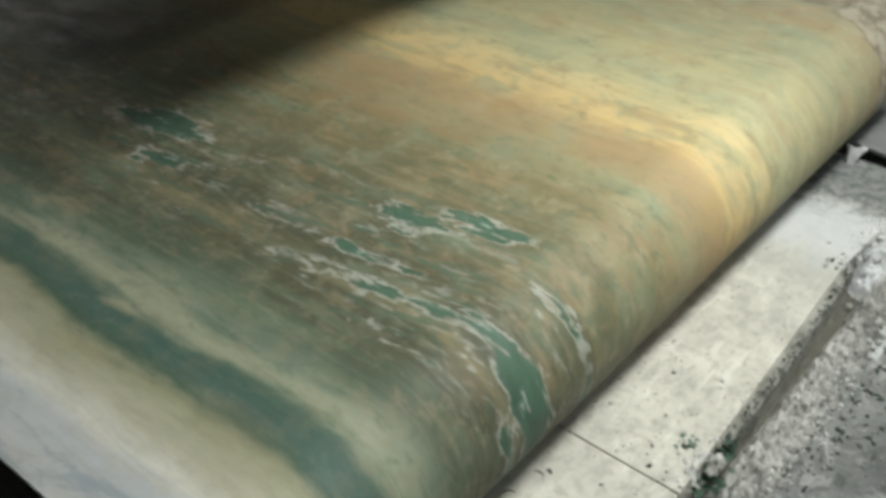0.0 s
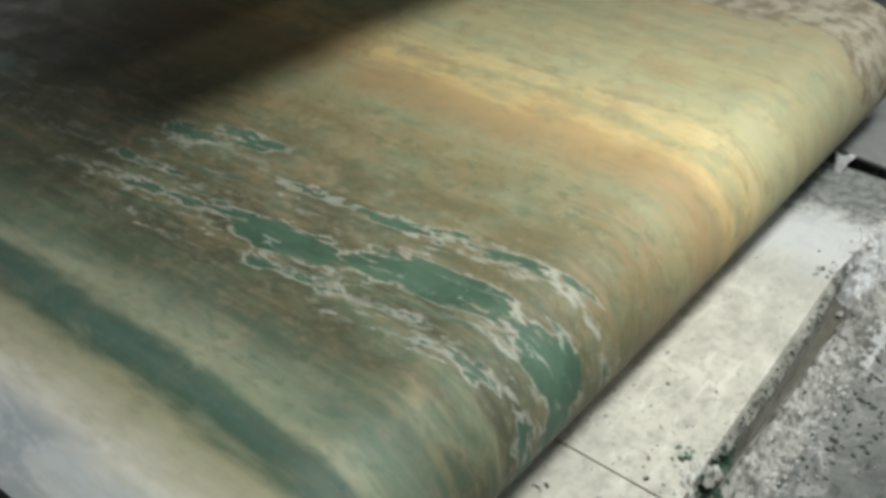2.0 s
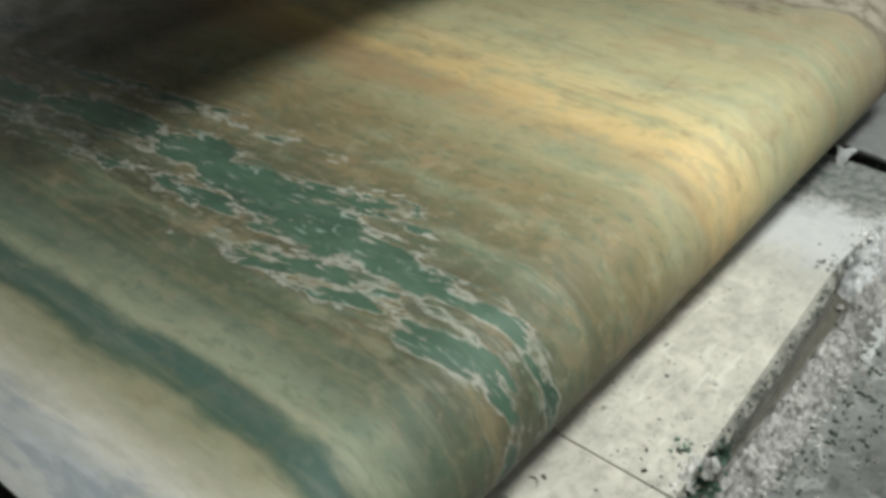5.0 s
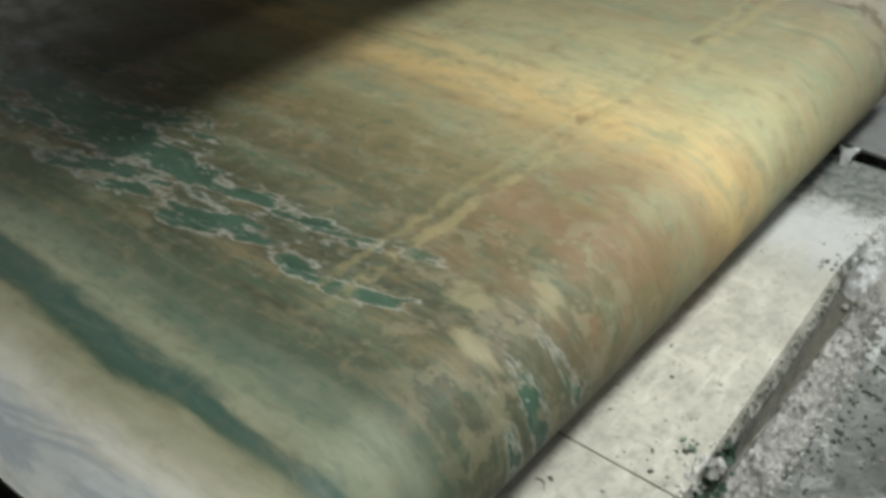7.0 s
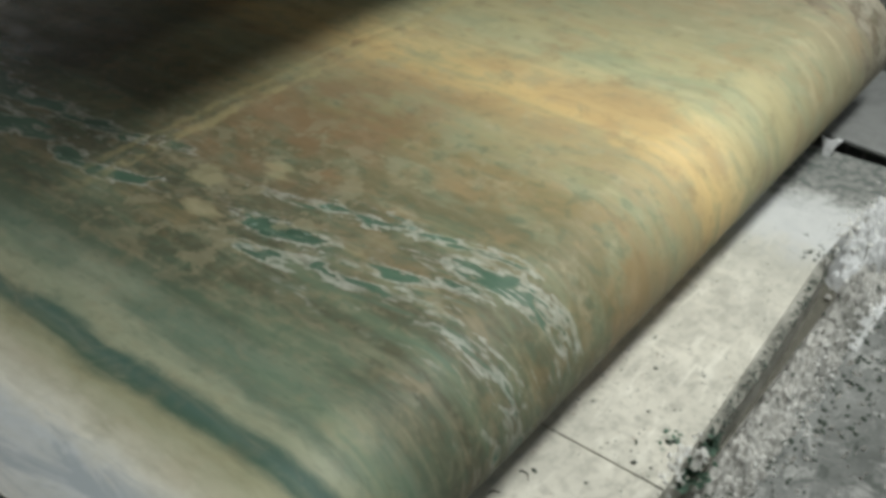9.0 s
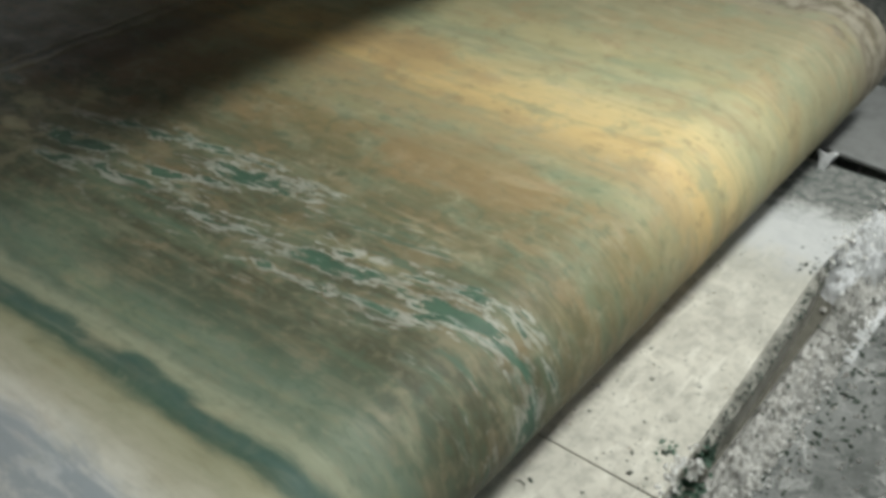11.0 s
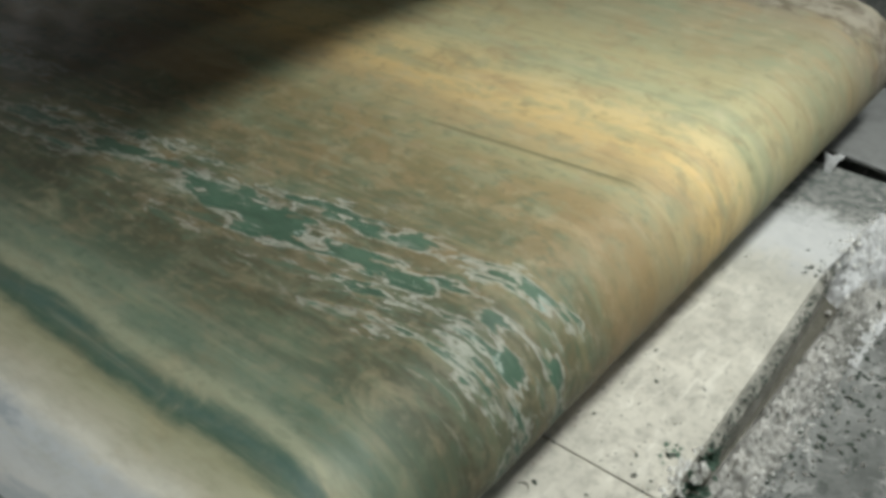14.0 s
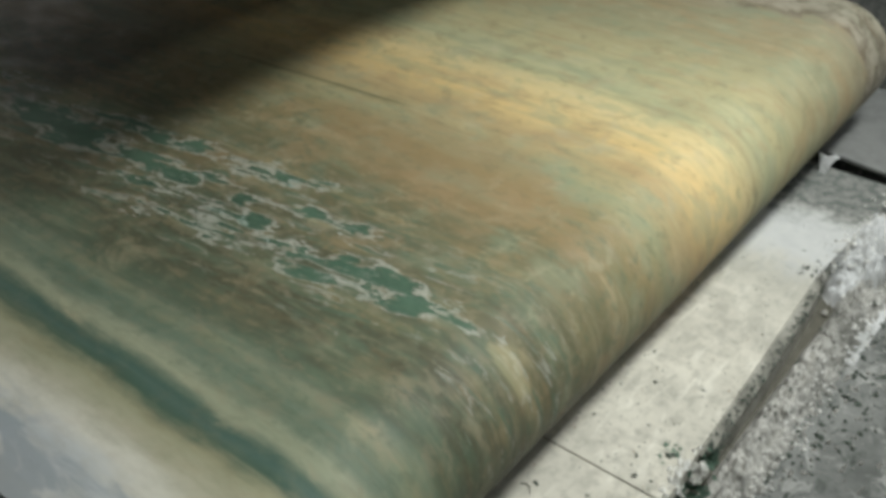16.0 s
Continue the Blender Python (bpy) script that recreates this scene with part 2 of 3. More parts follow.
    halo = k.mul(k.near(drift, 1.0, 0.08, 0.14), k.math("SUBTRACT", 1.0, k.mul(k.near(v, -0.75, 0.15, 0.2), 0.5)))
    crumb = k.noise(k.vec(k.mul(u, 34.0), k.mul(v, 13.0)), 1.0, 4, 0.62, 0.8)
    level = k.add(k.mul(dist, -1.0), k.add(k.mul(k.add(blot, -0.51), 0.10), k.mul(k.add(fray, -0.5), 0.05)))
    keep = k.step(dist, 0.045, 0.03)
    inside = k.mul(k.step(level, 0.0, 0.006), keep)
    rim = k.mul(k.mul(k.near(level, -0.0025, 0.0018, 0.0055), k.mul(k.step(crumb, 0.36, 0.54, 0.15, 1.0), k.step(round1, 0.36, 0.52, 0.45, 1.0))), keep)
    thin = k.mul(k.step(wisp, 0.585, 0.63), halo)
    wisps = k.mul(k.mul(k.near(wisp, 0.565, 0.006, 0.02), k.step(crumb, 0.46, 0.6)), halo)
    dust = k.mul(k.mul(k.step(crumb, 0.62, 0.7), halo), 0.5)
    islet = k.mul(k.step(crumb, 0.62, 0.66), inside)
    green = k.mix(k.step(mott, 0.3, 0.7), lin(58, 84, 68), lin(77, 107, 88))
    green = k.mix(k.mul(k.step(fine, 0.45, 0.7), 0.35), green, lin(92, 121, 102))
    skin = k.mix(k.mul(thin, 0.6), base, lin(82, 106, 88))
    skin = k.mix(k.mul(inside, 0.92), skin, green)
    skin = k.mix(k.mul(islet, 0.55), skin, lin(150, 172, 160))
    skin = k.mix(k.mul(k.math("MAXIMUM", rim, k.math("MAXIMUM", k.mul(wisps, 0.7), dust)), 0.72), skin, lin(172, 174, 162))
    # the joint, the scuffed clay after it and a rusty smear
    j = k.add(k.add(v, k.mul(u, SKEW)), k.mul(k.add(mott, -0.5), 0.09))
    ends = k.step(u, 0.78, 0.98)
    joint = k.mul(k.math("MAXIMUM", k.near(j, JOINT + 0.02, 0.008, 0.014), k.mul(k.near(j, JOINT - 0.03, 0.004, 0.012), 0.8)), ends)
    lap = k.mul(k.near(j, JOINT - 0.005, 0.008, 0.016), ends)
    after = k.near(j, -0.74, 0.18, 0.12)
    tear = k.noise(k.vec(k.mul(u, 17.0), k.mul(v, 14.0)), 1.0, 5, 0.62, 0.25)
    rust = k.mul(k.mul(k.near(j, -0.78, 0.12, 0.14), k.near(u, 1.3, 0.14, 0.16)), k.step(mott, 0.38, 0.55))
    skin = k.mix(k.mul(rust, 0.6), skin, lin(132, 104, 76))
    scuff = k.mul(k.mul(k.step(tear, 0.54, 0.58), after), k.near(u, 1.06, 0.2, 0.15))
    skin = k.mix(k.mul(scuff, 0.55), skin, lin(142, 137, 110))
    skin = k.mix(k.mul(k.mul(joint, k.step(round3, 0.38, 0.54)), 0.5), skin, lin(166, 155, 112))
    skin = k.mix(k.mul(k.mul(lap, k.step(mott, 0.54, 0.62)), 0.5), skin, lin(104, 88, 66))
    pale = None
    for cu, cv, hu, hv in PALE:
        d = k.node("ShaderNodeVectorMath", {0: spot, 1: (1 / hu, 1 / hv, 0), 2: (-cu / hu, -cv / hv, 0)}, operation="MULTIPLY_ADD").outputs[0]
        d = k.node("ShaderNodeVectorMath", {0: d}, operation="LENGTH").outputs["Value"]
        pale = d if pale is None else k.math("MINIMUM", pale, d)
    skin = k.mix(k.mul(k.step(k.add(pale, k.mul(k.add(blot, -0.5), 2.2)), 0.6, 1.05, 1.0, 0.0), 0.38), skin, lin(176, 168, 130))
    # a long dark scratch on the far half
    scratch = k.mul(k.near(k.add(u, k.mul(v, -0.09)), 1.404, 0.002, 0.008), k.near(v, 1.08, 0.2, 0.1))
    skin = k.mix(k.mul(scratch, 0.6), skin, lin(92, 92, 66))
    # bare grey margin at the far edge with torn brown remains
    torn = k.add(k.add(u, k.mul(k.add(mott, -0.5), 0.5)), k.mul(k.near(v, -2.1, 0.45, 0.5), 0.13))
    skin = k.mix(k.mul(k.step(torn, 2.54, 2.6), 0.75), skin, k.mix(k.step(round3, 0.4, 0.56), lin(106, 98, 82), lin(156, 150, 134)))
    skin = k.mix(k.mul(k.near(torn, 2.58, 0.008, 0.025), 0.5), skin, lin(104, 94, 78))
    height = k.add(k.add(k.mul(inside, -0.35), k.mul(round3, 0.6)), k.add(k.mul(rim, 0.35), k.add(k.mul(joint, 1.2), k.mul(scuff, 0.4))))
    rough = k.add(k.step(round1, 0.3, 0.7, 0.56, 0.74), k.mul(inside, -0.06))
    return k.done(skin, rough, height, 0.3, 0.0025, 0.0, 0.4)


def stone(name, light, dark, stain, scale=1.0, rough=0.85, bump=0.5, dust=0.0):
    k = Nodes(name)
    p = k.node("ShaderNodeTexCoord").outputs["Object"]
    big = k.noise(p, 5 * scale, 5, 0.6, 0.4)
    small = k.noise(p, 45 * scale, 6, 0.7)
    grit = k.noise(p, 260 * scale, 3, 0.7)
    c = k.mix(k.step(big, 0.35, 0.7), light, dark)
    c = k.mix(k.mul(k.step(small, 0.52, 0.7), 0.6), c, stain)
    c = k.mix(k.mul(k.step(grit, 0.6, 0.75), 0.5), c, tuple(v * 0.5 for v in stain))
    if dust:
        film = k.noise(p, 26, 6, 0.7, 0.6)
        c = k.mix(k.mul(k.step(film, 0.52, 0.64), dust), c, lin(176, 177, 173))
        c = k.mix(k.mul(k.step(k.noise(p, 38, 4, 0.6, 0.5), 0.56, 0.66), dust), c, lin(62, 70, 64))
    return k.done(c, rough, k.add(k.mul(small, 0.7), k.mul(grit, 0.4)), bump, 0.004)


def plain(name, colour, rough=0.6, metal=0.0, var=0.35, scale=30):
    k = Nodes(name)
    p = k.node("ShaderNodeTexCoord").outputs["Object"]
    n = k.noise(p, scale, 5, 0.65)
    c = k.mix(k.mul(k.step(n, 0.35, 0.7), var), colour, tuple(v * 0.35 for v in colour))
    return k.done(c, rough, n, 0.25, 0.002, metal)


BELT = belt_material()


def ledge_material():
    """Pale stone under white powder, greyer from y 0.92 on, with dark grey stone at the far end."""
    k = Nodes("dusty_slab")
    p = k.node("ShaderNodeTexCoord").outputs["Object"]
    parts = k.node("ShaderNodeSeparateXYZ", {0: p})
    big = k.noise(p, 7, 5, 0.6, 0.4)
    small = k.noise(p, 60, 6, 0.7)
    grit = k.noise(p, 330, 3, 0.7)
    c = k.mix(k.step(big, 0.35, 0.7), lin(204, 201, 188), lin(170, 168, 157))
    c = k.mix(k.mul(k.step(small, 0.46, 0.64), 0.5), c, lin(150, 148, 138))
    c = k.mix(k.mul(k.step(k.noise(p, 24, 5, 0.7, 0.4), 0.52, 0.68), 0.4), c, lin(136, 135, 126))
    c = k.mix(k.mul(k.step(grit, 0.62, 0.72), 0.35), c, lin(140, 138, 126))
    smear = k.noise(k.node("ShaderNodeMapping", {0: p, "Rotation": (0.0, 0.0, 0.6), "Scale": (60.0, 16.0, 16.0)}).outputs[0], 1.0, 5, 0.65, 0.4)
    c = k.mix(k.mul(k.step(smear, 0.56, 0.7), 0.3), c, lin(128, 127, 118))
    c = k.mix(k.mul(k.step(smear, 0.46, 0.34), 0.45), c, lin(222, 220, 208))
    c = k.mix(k.mul(k.step(k.noise(p, 130, 2, 0.5), 0.72, 0.76), 0.6), c, lin(128, 104, 82))
    y = k.add(parts.outputs[1], k.add(k.mul(k.add(big, -0.5), 0.22), k.mul(k.add(small, -0.5), 0.06)))
    # greyer and darker from y 0.92 towards the far end
    c = k.mix(k.mul(k.step(y, 0.92, 1.2), 0.45), c, lin(150, 150, 142))
    c = k.mix(k.mul(k.near(y, 1.27, 0.04, 0.08), 0.5), c, lin(194, 199, 204))
    c = k.mix(k.mul(k.step(y, 1.30, 1.38), 0.88), c, k.mix(k.step(small, 0.4, 0.6), lin(122, 124, 121), lin(76, 84, 82)))
    return k.done(c, 0.85, k.add(k.mul(small, 0.6), k.mul(grit, 0.4)), 0.5, 0.003)


LEDGE = ledge_material()
LIP = stone("speckled_edge", lin(168, 166, 156), lin(122, 121, 112), lin(70, 74, 67), 3.6)
GROUND = stone("dirty_concrete", lin(128, 130, 127), lin(88, 91, 88), lin(58, 64, 60), 2.6, dust=0.6)
WALL = stone("grey_plaster", lin(190, 188, 180), lin(170, 168, 160), lin(150, 148, 140), 0.3)
STEEL = plain("grey_sheet_steel", lin(140, 142, 140), 0.55, 0.3)
DARK = plain("dark_painted_steel", lin(44, 46, 42), 0.6)
CRUST = stone("white_crust", lin(188, 187, 181), lin(128, 128, 122), lin(72, 76, 71), 3.4)
FRESH = stone("fresh_white_crumb", lin(232, 232, 228), lin(206, 206, 200), lin(170, 170, 162), 3.0)
CHIP = plain("dark_green_chip", lin(70, 80, 71), 0.8, 0.0, 0.6, 200)
POWDER = stone("white_powder", lin(206, 208, 208), lin(170, 172, 170), lin(120, 124, 121), 3.4)
GROOVE_BROWN = plain("dark_grey_brown", lin(92, 90, 80), 0.9, 0.0, 0.5, 120)
MOSS = plain("dark_green_scrap", lin(98, 126, 108), 0.8, 0.0, 0.6, 150)

# ---- helpers for meshes ----


def mesh_of(name, bm, material):
    me = bpy.data.meshes.new(name)
    bm.to_mesh(me)
    bm.free()
    me.materials.append(material)
    return me


def part(name, bm, material, parent=None, label=""):
    ob = new(name, mesh_of(name, bm, material))
    ob.parent = parent
    return tagged(ob, label)


def box(lo, hi, bevel=0.0, bm=None):
    bm = bm or bmesh.new()
    made = bmesh.ops.create_cube(bm, size=1.0)["verts"]
    for p in made:
        p.co = Vector([lo[i] + (p.co[i] + 0.5) * (hi[i] - lo[i]) for i in range(3)])
    if bevel:
        edges = list({e for p in made for e in p.link_edges})
        bmesh.ops.bevel(bm, geom=edges, offset=bevel, segments=2, affect="EDGES", profile=0.5)
    return bm


def drum(radius, y0, y1, segments=64, bm=None):
    """A cylinder along y, centred on the y axis."""
    bm = bm or bmesh.new()
    bmesh.ops.create_cone(bm, cap_ends=True, segments=segments, radius1=radius, radius2=radius, depth=y1 - y0,
                          matrix=Matrix.Translation((0, (y0 + y1) / 2, 0)) @ Matrix.Rotation(math.pi / 2, 4, "X"))
    for face in bm.faces:
        face.smooth = len(face.verts) == 4
    return bm


# ---- plan of the conveyor ----
R = 0.096                      # the outer face of the belt round the head roller
AXIS_X = -0.4638               # the head roller's axis
SPEED = 0.17659                # metres a second, towards -x on the upper run
LOOP = 4.4
SPAN = (LOOP - 2 * math.pi * R) / 2
TAIL_X = AXIS_X - SPAN
NEAR_Y, FAR_Y = 0.202, 1.645
AXIS_Z = HEAD - R
LEDGE_Z = HEAD - 0.215

# ---- setting ----
floor = part("floor", box((-5, -3, -0.2), (4, 5, 0)), GROUND)
tagged(floor, "dirty grey concrete floor strewn with dark flakes", "floor", kind="structure")
for nm, lo, hi in (("wall_west", (-5.2, -3.2, -0.2), (-5, 5.2, 3.4)), ("wall_east", (4, -3.2, -0.2), (4.2, 5.2, 3.4)),
                   ("wall_north", (-5, 5, -0.2), (4, 5.2, 3.4)), ("wall_south", (-5, -3.2, -0.2), (4, -3, 3.4))):
    tagged(part(nm, box(lo, hi), WALL), "plain grey plastered hall wall", "wall", kind="structure")
tagged(part("ceiling", box((-5.2, -3.2, 3.4), (4.2, 5.2, 3.5)), WALL), "plain grey hall ceiling", "ceiling", kind="structure")

# ---- the ledge before the head roller ----


def prism(points, z0, z1, bevel=0.0):
    bm = bmesh.new()
    base = bm.faces.new([bm.verts.new((x, y, z0)) for x, y in points])
    top = bmesh.ops.extrude_face_region(bm, geom=[base])["geom"]
    bmesh.ops.translate(bm, verts=[g for g in top if isinstance(g, bmesh.types.BMVert)], vec=(0, 0, z1 - z0))
    bmesh.ops.recalc_face_normals(bm, faces=bm.faces)
    if bevel:
        bmesh.ops.bevel(bm, geom=list(bm.edges), offset=bevel, segments=2, affect="EDGES", profile=0.5)
    return bm


def slab_edge(y):
    return -0.262 - 0.05 * max(0.0, y - 0.72)


ledge = tagged(new("ledge"), "pale stone ledge under the roller, dusted with white powder", "ledge", kind="structure")
JOINT_Y = 0.697
part("slab", prism([(-0.75, -0.6), (-0.262, -0.6), (-0.262, JOINT_Y - 0.0003), (-0.75, JOINT_Y + 0.0093)], 0, LEDGE_Z, 0.0015), LEDGE, ledge)
part("slab", prism([(-0.75, JOINT_Y + 0.0115), (-0.262, JOINT_Y + 0.002), (slab_edge(1.2), 1.2), (-0.268, 1.49), (-0.75, 1.49)], 0, LEDGE_Z - 0.0005, 0.0008), LEDGE, ledge)
lip = bmesh.new()
N_LIP = 40
ring = []
for i in range(N_LIP + 1):
    y = 0.79 + 0.47 * i / N_LIP
    wob = 0.0012 * (noise.noise((y * 30, 0, 0)) + noise.noise((y * 90, 3, 0)))
    inner, outer = slab_edge(y) - 0.004, slab_edge(y) + 0.001 + 0.013 * math.sin(math.pi * min(1.0, (i + 1) / N_LIP * 0.92 + 0.04)) ** 0.6 + wob
    ring.append([lip.verts.new(c) for c in ((inner, y, LEDGE_Z - 0.0016), (outer, y, LEDGE_Z - 0.014 + wob), (outer - 0.001, y, 0.004), (inner, y, 0.004))])
for a, c in zip(ring, ring[1:]):
    for i in range(4):
        lip.faces.new((a[i], a[(i + 1) % 4], c[(i + 1) % 4], c[i]))
lip.faces.new(ring[0]), lip.faces.new(list(reversed(ring[-1])))
bmesh.ops.recalc_face_normals(lip, faces=lip.faces)
part("edge_strip", lip, LIP, ledge, "speckled sloping edge of the ledge")

# ---- caked white ridge along the foot of the ledge ----


def ridge_level(x, y):
    """The crust's upper face, which dips below the floor along an uneven outer border."""
    s = (x + 0.268) / 0.074
    rise = math.sin(math.pi * min(1.0, max(0.0, s * 0.8 + 0.22))) * 0.028
    lump = 0.012 * noise.noise((x * 60, y * 40, 1.0)) + 0.012 * noise.noise((x * 160, y * 120, 4.0)) + 0.008 * noise.noise((x * 330, y * 260, 8.0))
    sink = 0.030 * max(0.0, s - 0.5) * (1.0 + 1.3 * noise.noise((x * 40, y * 40, 6.0)) + 0.9 * noise.noise((x * 120, y * 120, 2.0)))
    return (rise + lump) * min(1, max(0.0, s - 0.12) * 5) * min(1.0, max(0.0, 1.15 - s) * 3) - sink - 0.012 * max(0.0, s - 0.9)


def ridge_height(x, y):
    return max(0.0, ridge_level(x, y))


crust = bmesh.new()
NX, NY = 52, 760
RIDGE_W = 0.086
grid = [[crust.verts.new((-0.268 + RIDGE_W * i / NX, -0.1 + 1.75 * j / NY, max(-0.02, 0.001 + ridge_level(-0.268 + RIDGE_W * i / NX, -0.1 + 1.75 * j / NY))))
         for i in range(NX + 1)] for j in range(NY + 1)]
for j in range(NY):
    for i in range(NX):
        crust.faces.new((grid[j][i], grid[j][i + 1], grid[j + 1][i + 1], grid[j + 1][i])).smooth = True
tagged(part("caked_ridge", crust, CRUST), "lumpy ridge of caked white residue on the floor", "residue", kind="stuff")

heap = bmesh.new()
HX, HY = 60, 150


def heap_height(x, y):
    d = math.hypot((x + 0.262) / 0.045, (y - 1.34) / 0.12)
    lump = 0.014 * noise.noise((x * 45, y * 45, 9.0)) + 0.014 * noise.noise((x * 130, y * 130, 3.0)) + 0.008 * noise.noise((x * 300, y * 300, 5.0))
    return max(0.0, (0.066 + lump * 0.8) * max(0.0, 1 - d * d) ** 0.6 + lump * 0.3) if d < 1 else 0.0


cells = [[heap.verts.new((-0.322 + 0.128 * i / HX, 1.11 + 0.36 * j / HY, 0.0025 + heap_height(-0.322 + 0.128 * i / HX, 1.11 + 0.36 * j / HY))) for i in range(HX + 1)] for j in range(HY + 1)]
for j in range(HY):
    for i in range(HX):
        heap.faces.new((cells[j][i], cells[j][i + 1], cells[j + 1][i + 1], cells[j + 1][i])).smooth = True
tagged(part("powder_heap", heap, POWDER), "loose heap of white powder spilt over the ledge's edge", "powder", kind="stuff")
# flat dark grey-brown strip laid along the groove's bottom
dirt = bmesh.new()
edge = [(dirt.verts.new((-0.30, y, 0.0035)), dirt.verts.new((-0.246 + 0.006 * noise.noise((y * 40, 0, 7)), y, 0.0035))) for y in [0.6 + 0.02 * i for i in range(45)]]
for a, c in zip(edge, edge[1:]):
    dirt.faces.new((a[0], a[1], c[1], c[0]))
tagged(part("groove_strip", dirt, GROOVE_BROWN), "dark grey-brown strip in the groove below the ledge", "dirt", kind="stuff")

# ---- far end of the ledge: sheets, gap and pale end wall ----
plate = part("steel_plate", prism([(-0.62, 1.512), (-0.384, 1.512), (-0.24, 1.495), (-0.05, 1.475), (-0.05, 1.80), (-0.62, 1.80)], 0.071, 0.079, 0.002), STEEL)
tagged(plate, "dull grey sheet steel plate raised on a block", "steel plate")
block = part("stone_block", prism([(-0.60, 1.514), (-0.40, 1.514), (-0.398, 1.535), (-0.06, 1.515), (-0.06, 1.795), (-0.60, 1.795)], 0, 0.0705, 0.003), GROUND)
tagged(block, "grey concrete block under the steel plate", "block")
flange = bmesh.new()
outline = ((-0.402, LEDGE_Z - 0.001), (-0.391, LEDGE_Z - 0.001), (-0.386, 0.082), (-0.379, 0.092), (-0.388, 0.093), (-0.398, 0.087), (-0.412, 0.091), (-0.405, 0.080))
sides = [[flange.verts.new((x + 0.012, y + 0.4 * (z - LEDGE_Z), z)) for x, z in outline] for y in (1.466, 1.471)]
flange.faces.new(sides[0]), flange.faces.new(list(reversed(sides[1])))
for i in range(len(outline)):
    n = (i + 1) % len(outline)
    flange.faces.new((sides[0][n], sides[0][i], sides[1][i], sides[1][n]))
bmesh.ops.recalc_face_normals(flange, faces=flange.faces)
post = part("upright_flange", flange, POWDER)
tagged(post, "pale dusty flange at the plate's corner", "flange")
sill = part("end_sill", box((-0.9, 1.815, 0.0), (0.6, 1.86, 0.10), 0.004), LEDGE)
tagged(sill, "pale dusty sill beside the belt's far edge", "sill")
tagged(part("wall_end", box((-2.0, 1.93, 0), (1.2, 2.03, 0.5), 0.004), LEDGE), "low pale plastered wall past the belt", "wall", kind="structure")

# ---- loose flakes and crumbs ----


def flakes(name, spots, material, label, category="debris", flat=0.4):
    """Many small angular crumbs in one mesh; spots: x, y, z, size."""
    verts, faces = [], []
    for x, y, z, size in spots:
        n = len(verts)
        turn = Euler((random.uniform(-0.5, 0.5), random.uniform(-0.5, 0.5), random.uniform(0, 6.3))).to_matrix()
        m = random.choice((4, 5, 6))
        for i in range(m):
            a = 2 * math.pi * i / m + random.uniform(-0.35, 0.35)
            r = size * random.uniform(0.35, 0.62)
            verts.append(Vector((x, y, z)) + turn @ Vector((r * math.cos(a), r * 0.65 * math.sin(a), 0)))
        verts.append(Vector((x, y, z + size * flat * random.uniform(0.4, 0.8))))
        verts.append(Vector((x, y, z - size * 0.1)))
        for i in range(m):
            faces.append((n + i, n + (i + 1) % m, n + m))
            faces.append((n + (i + 1) % m, n + i, n + m + 1))
    me = bpy.data.meshes.new(name)
    me.from_pydata(verts, [], faces)
    me.materials.append(material)
    return tagged(new(name, me), label, category, kind="stuff")


def size_of(lo, hi):
    return lo + (hi - lo) * random.random() ** 2.5


specks = []
for i in range(700):
    y = random.uniform(0.45, 1.45)
    x = slab_edge(y) - 0.19 * random.random() ** 1.6
    if random.random() < 0.35 + 0.65 * (y < 0.95):
        specks.append((x, y, LEDGE_Z, size_of(0.0014, 0.0050)))
for x, y, s in ((-.387, .909, .006), (-.359, .859, .006), (-.389, .767, .007), (-.305, .713, .009), (-.383, .638, .008), (-.375, 1.061, .005), (-.323, 1.236, .005),
                (-.33, .79, .005), (-.29, .76, .010), (-.285, .765, .008), (-.318, .74, .006), (-.40, .70, .004)):
    specks.append((x, y, LEDGE_Z, s * 1.35))
flakes("dark_specks", specks, CHIP, "small dark flakes scattered over the pale ledge")
flakes("lip_flakes", [(slab_edge(y) + random.uniform(0.001, 0.016), y, LEDGE_Z - 0.007, size_of(0.002, 0.008)) for y in [random.uniform(0.8, 1.25) for _ in range(420)]],
       CHIP, "dark green flakes caught on the sloping edge")
spots, pale = [], []
for i in range(1500):
    x, y = random.uniform(-0.245, -0.2), random.uniform(0.5, 1.55)
    pale.append((x, y, ridge_height(x, y) + 0.001, size_of(0.002, 0.010)))
for i in range(260):
    x, y = random.uniform(-0.252, -0.2), random.uniform(0.5, 1.55)
    spots.append((x, y, ridge_height(x, y) + 0.003, size_of(0.002, 0.008)))
for i in range(2600):
    x = -0.205 + 0.5 * random.random() ** 1.4
    y = random.uniform(0.4, 1.7)
    if noise.noise((x * 14, y * 14, 2.0)) > -0.12:
        spots.append((x, y, 0.001, size_of(0.002, 0.014)))
for i in range(1500):
    x = -0.21 + 0.4 * random.random() ** 2.8
    y = random.uniform(0.4, 1.7)
    pale.append((x, y, 0.001, size_of(0.002, 0.010)))
for i in range(140):
    y = random.uniform(1.18, 1.42)
    x = random.gauss(-0.262, 0.02)
    pale.append((x, y, LEDGE_Z - 0.002 if x < -0.268 else ridge_height(x, y) + 0.01, size_of(0.004, 0.014)))
bright = []
for i in range(700):
    y = random.uniform(0.5, 1.55)
    x = random.gauss(-0.212, 0.009)
    bright.append((x, y, ridge_height(x, y) + 0.002, size_of(0.003, 0.010)))
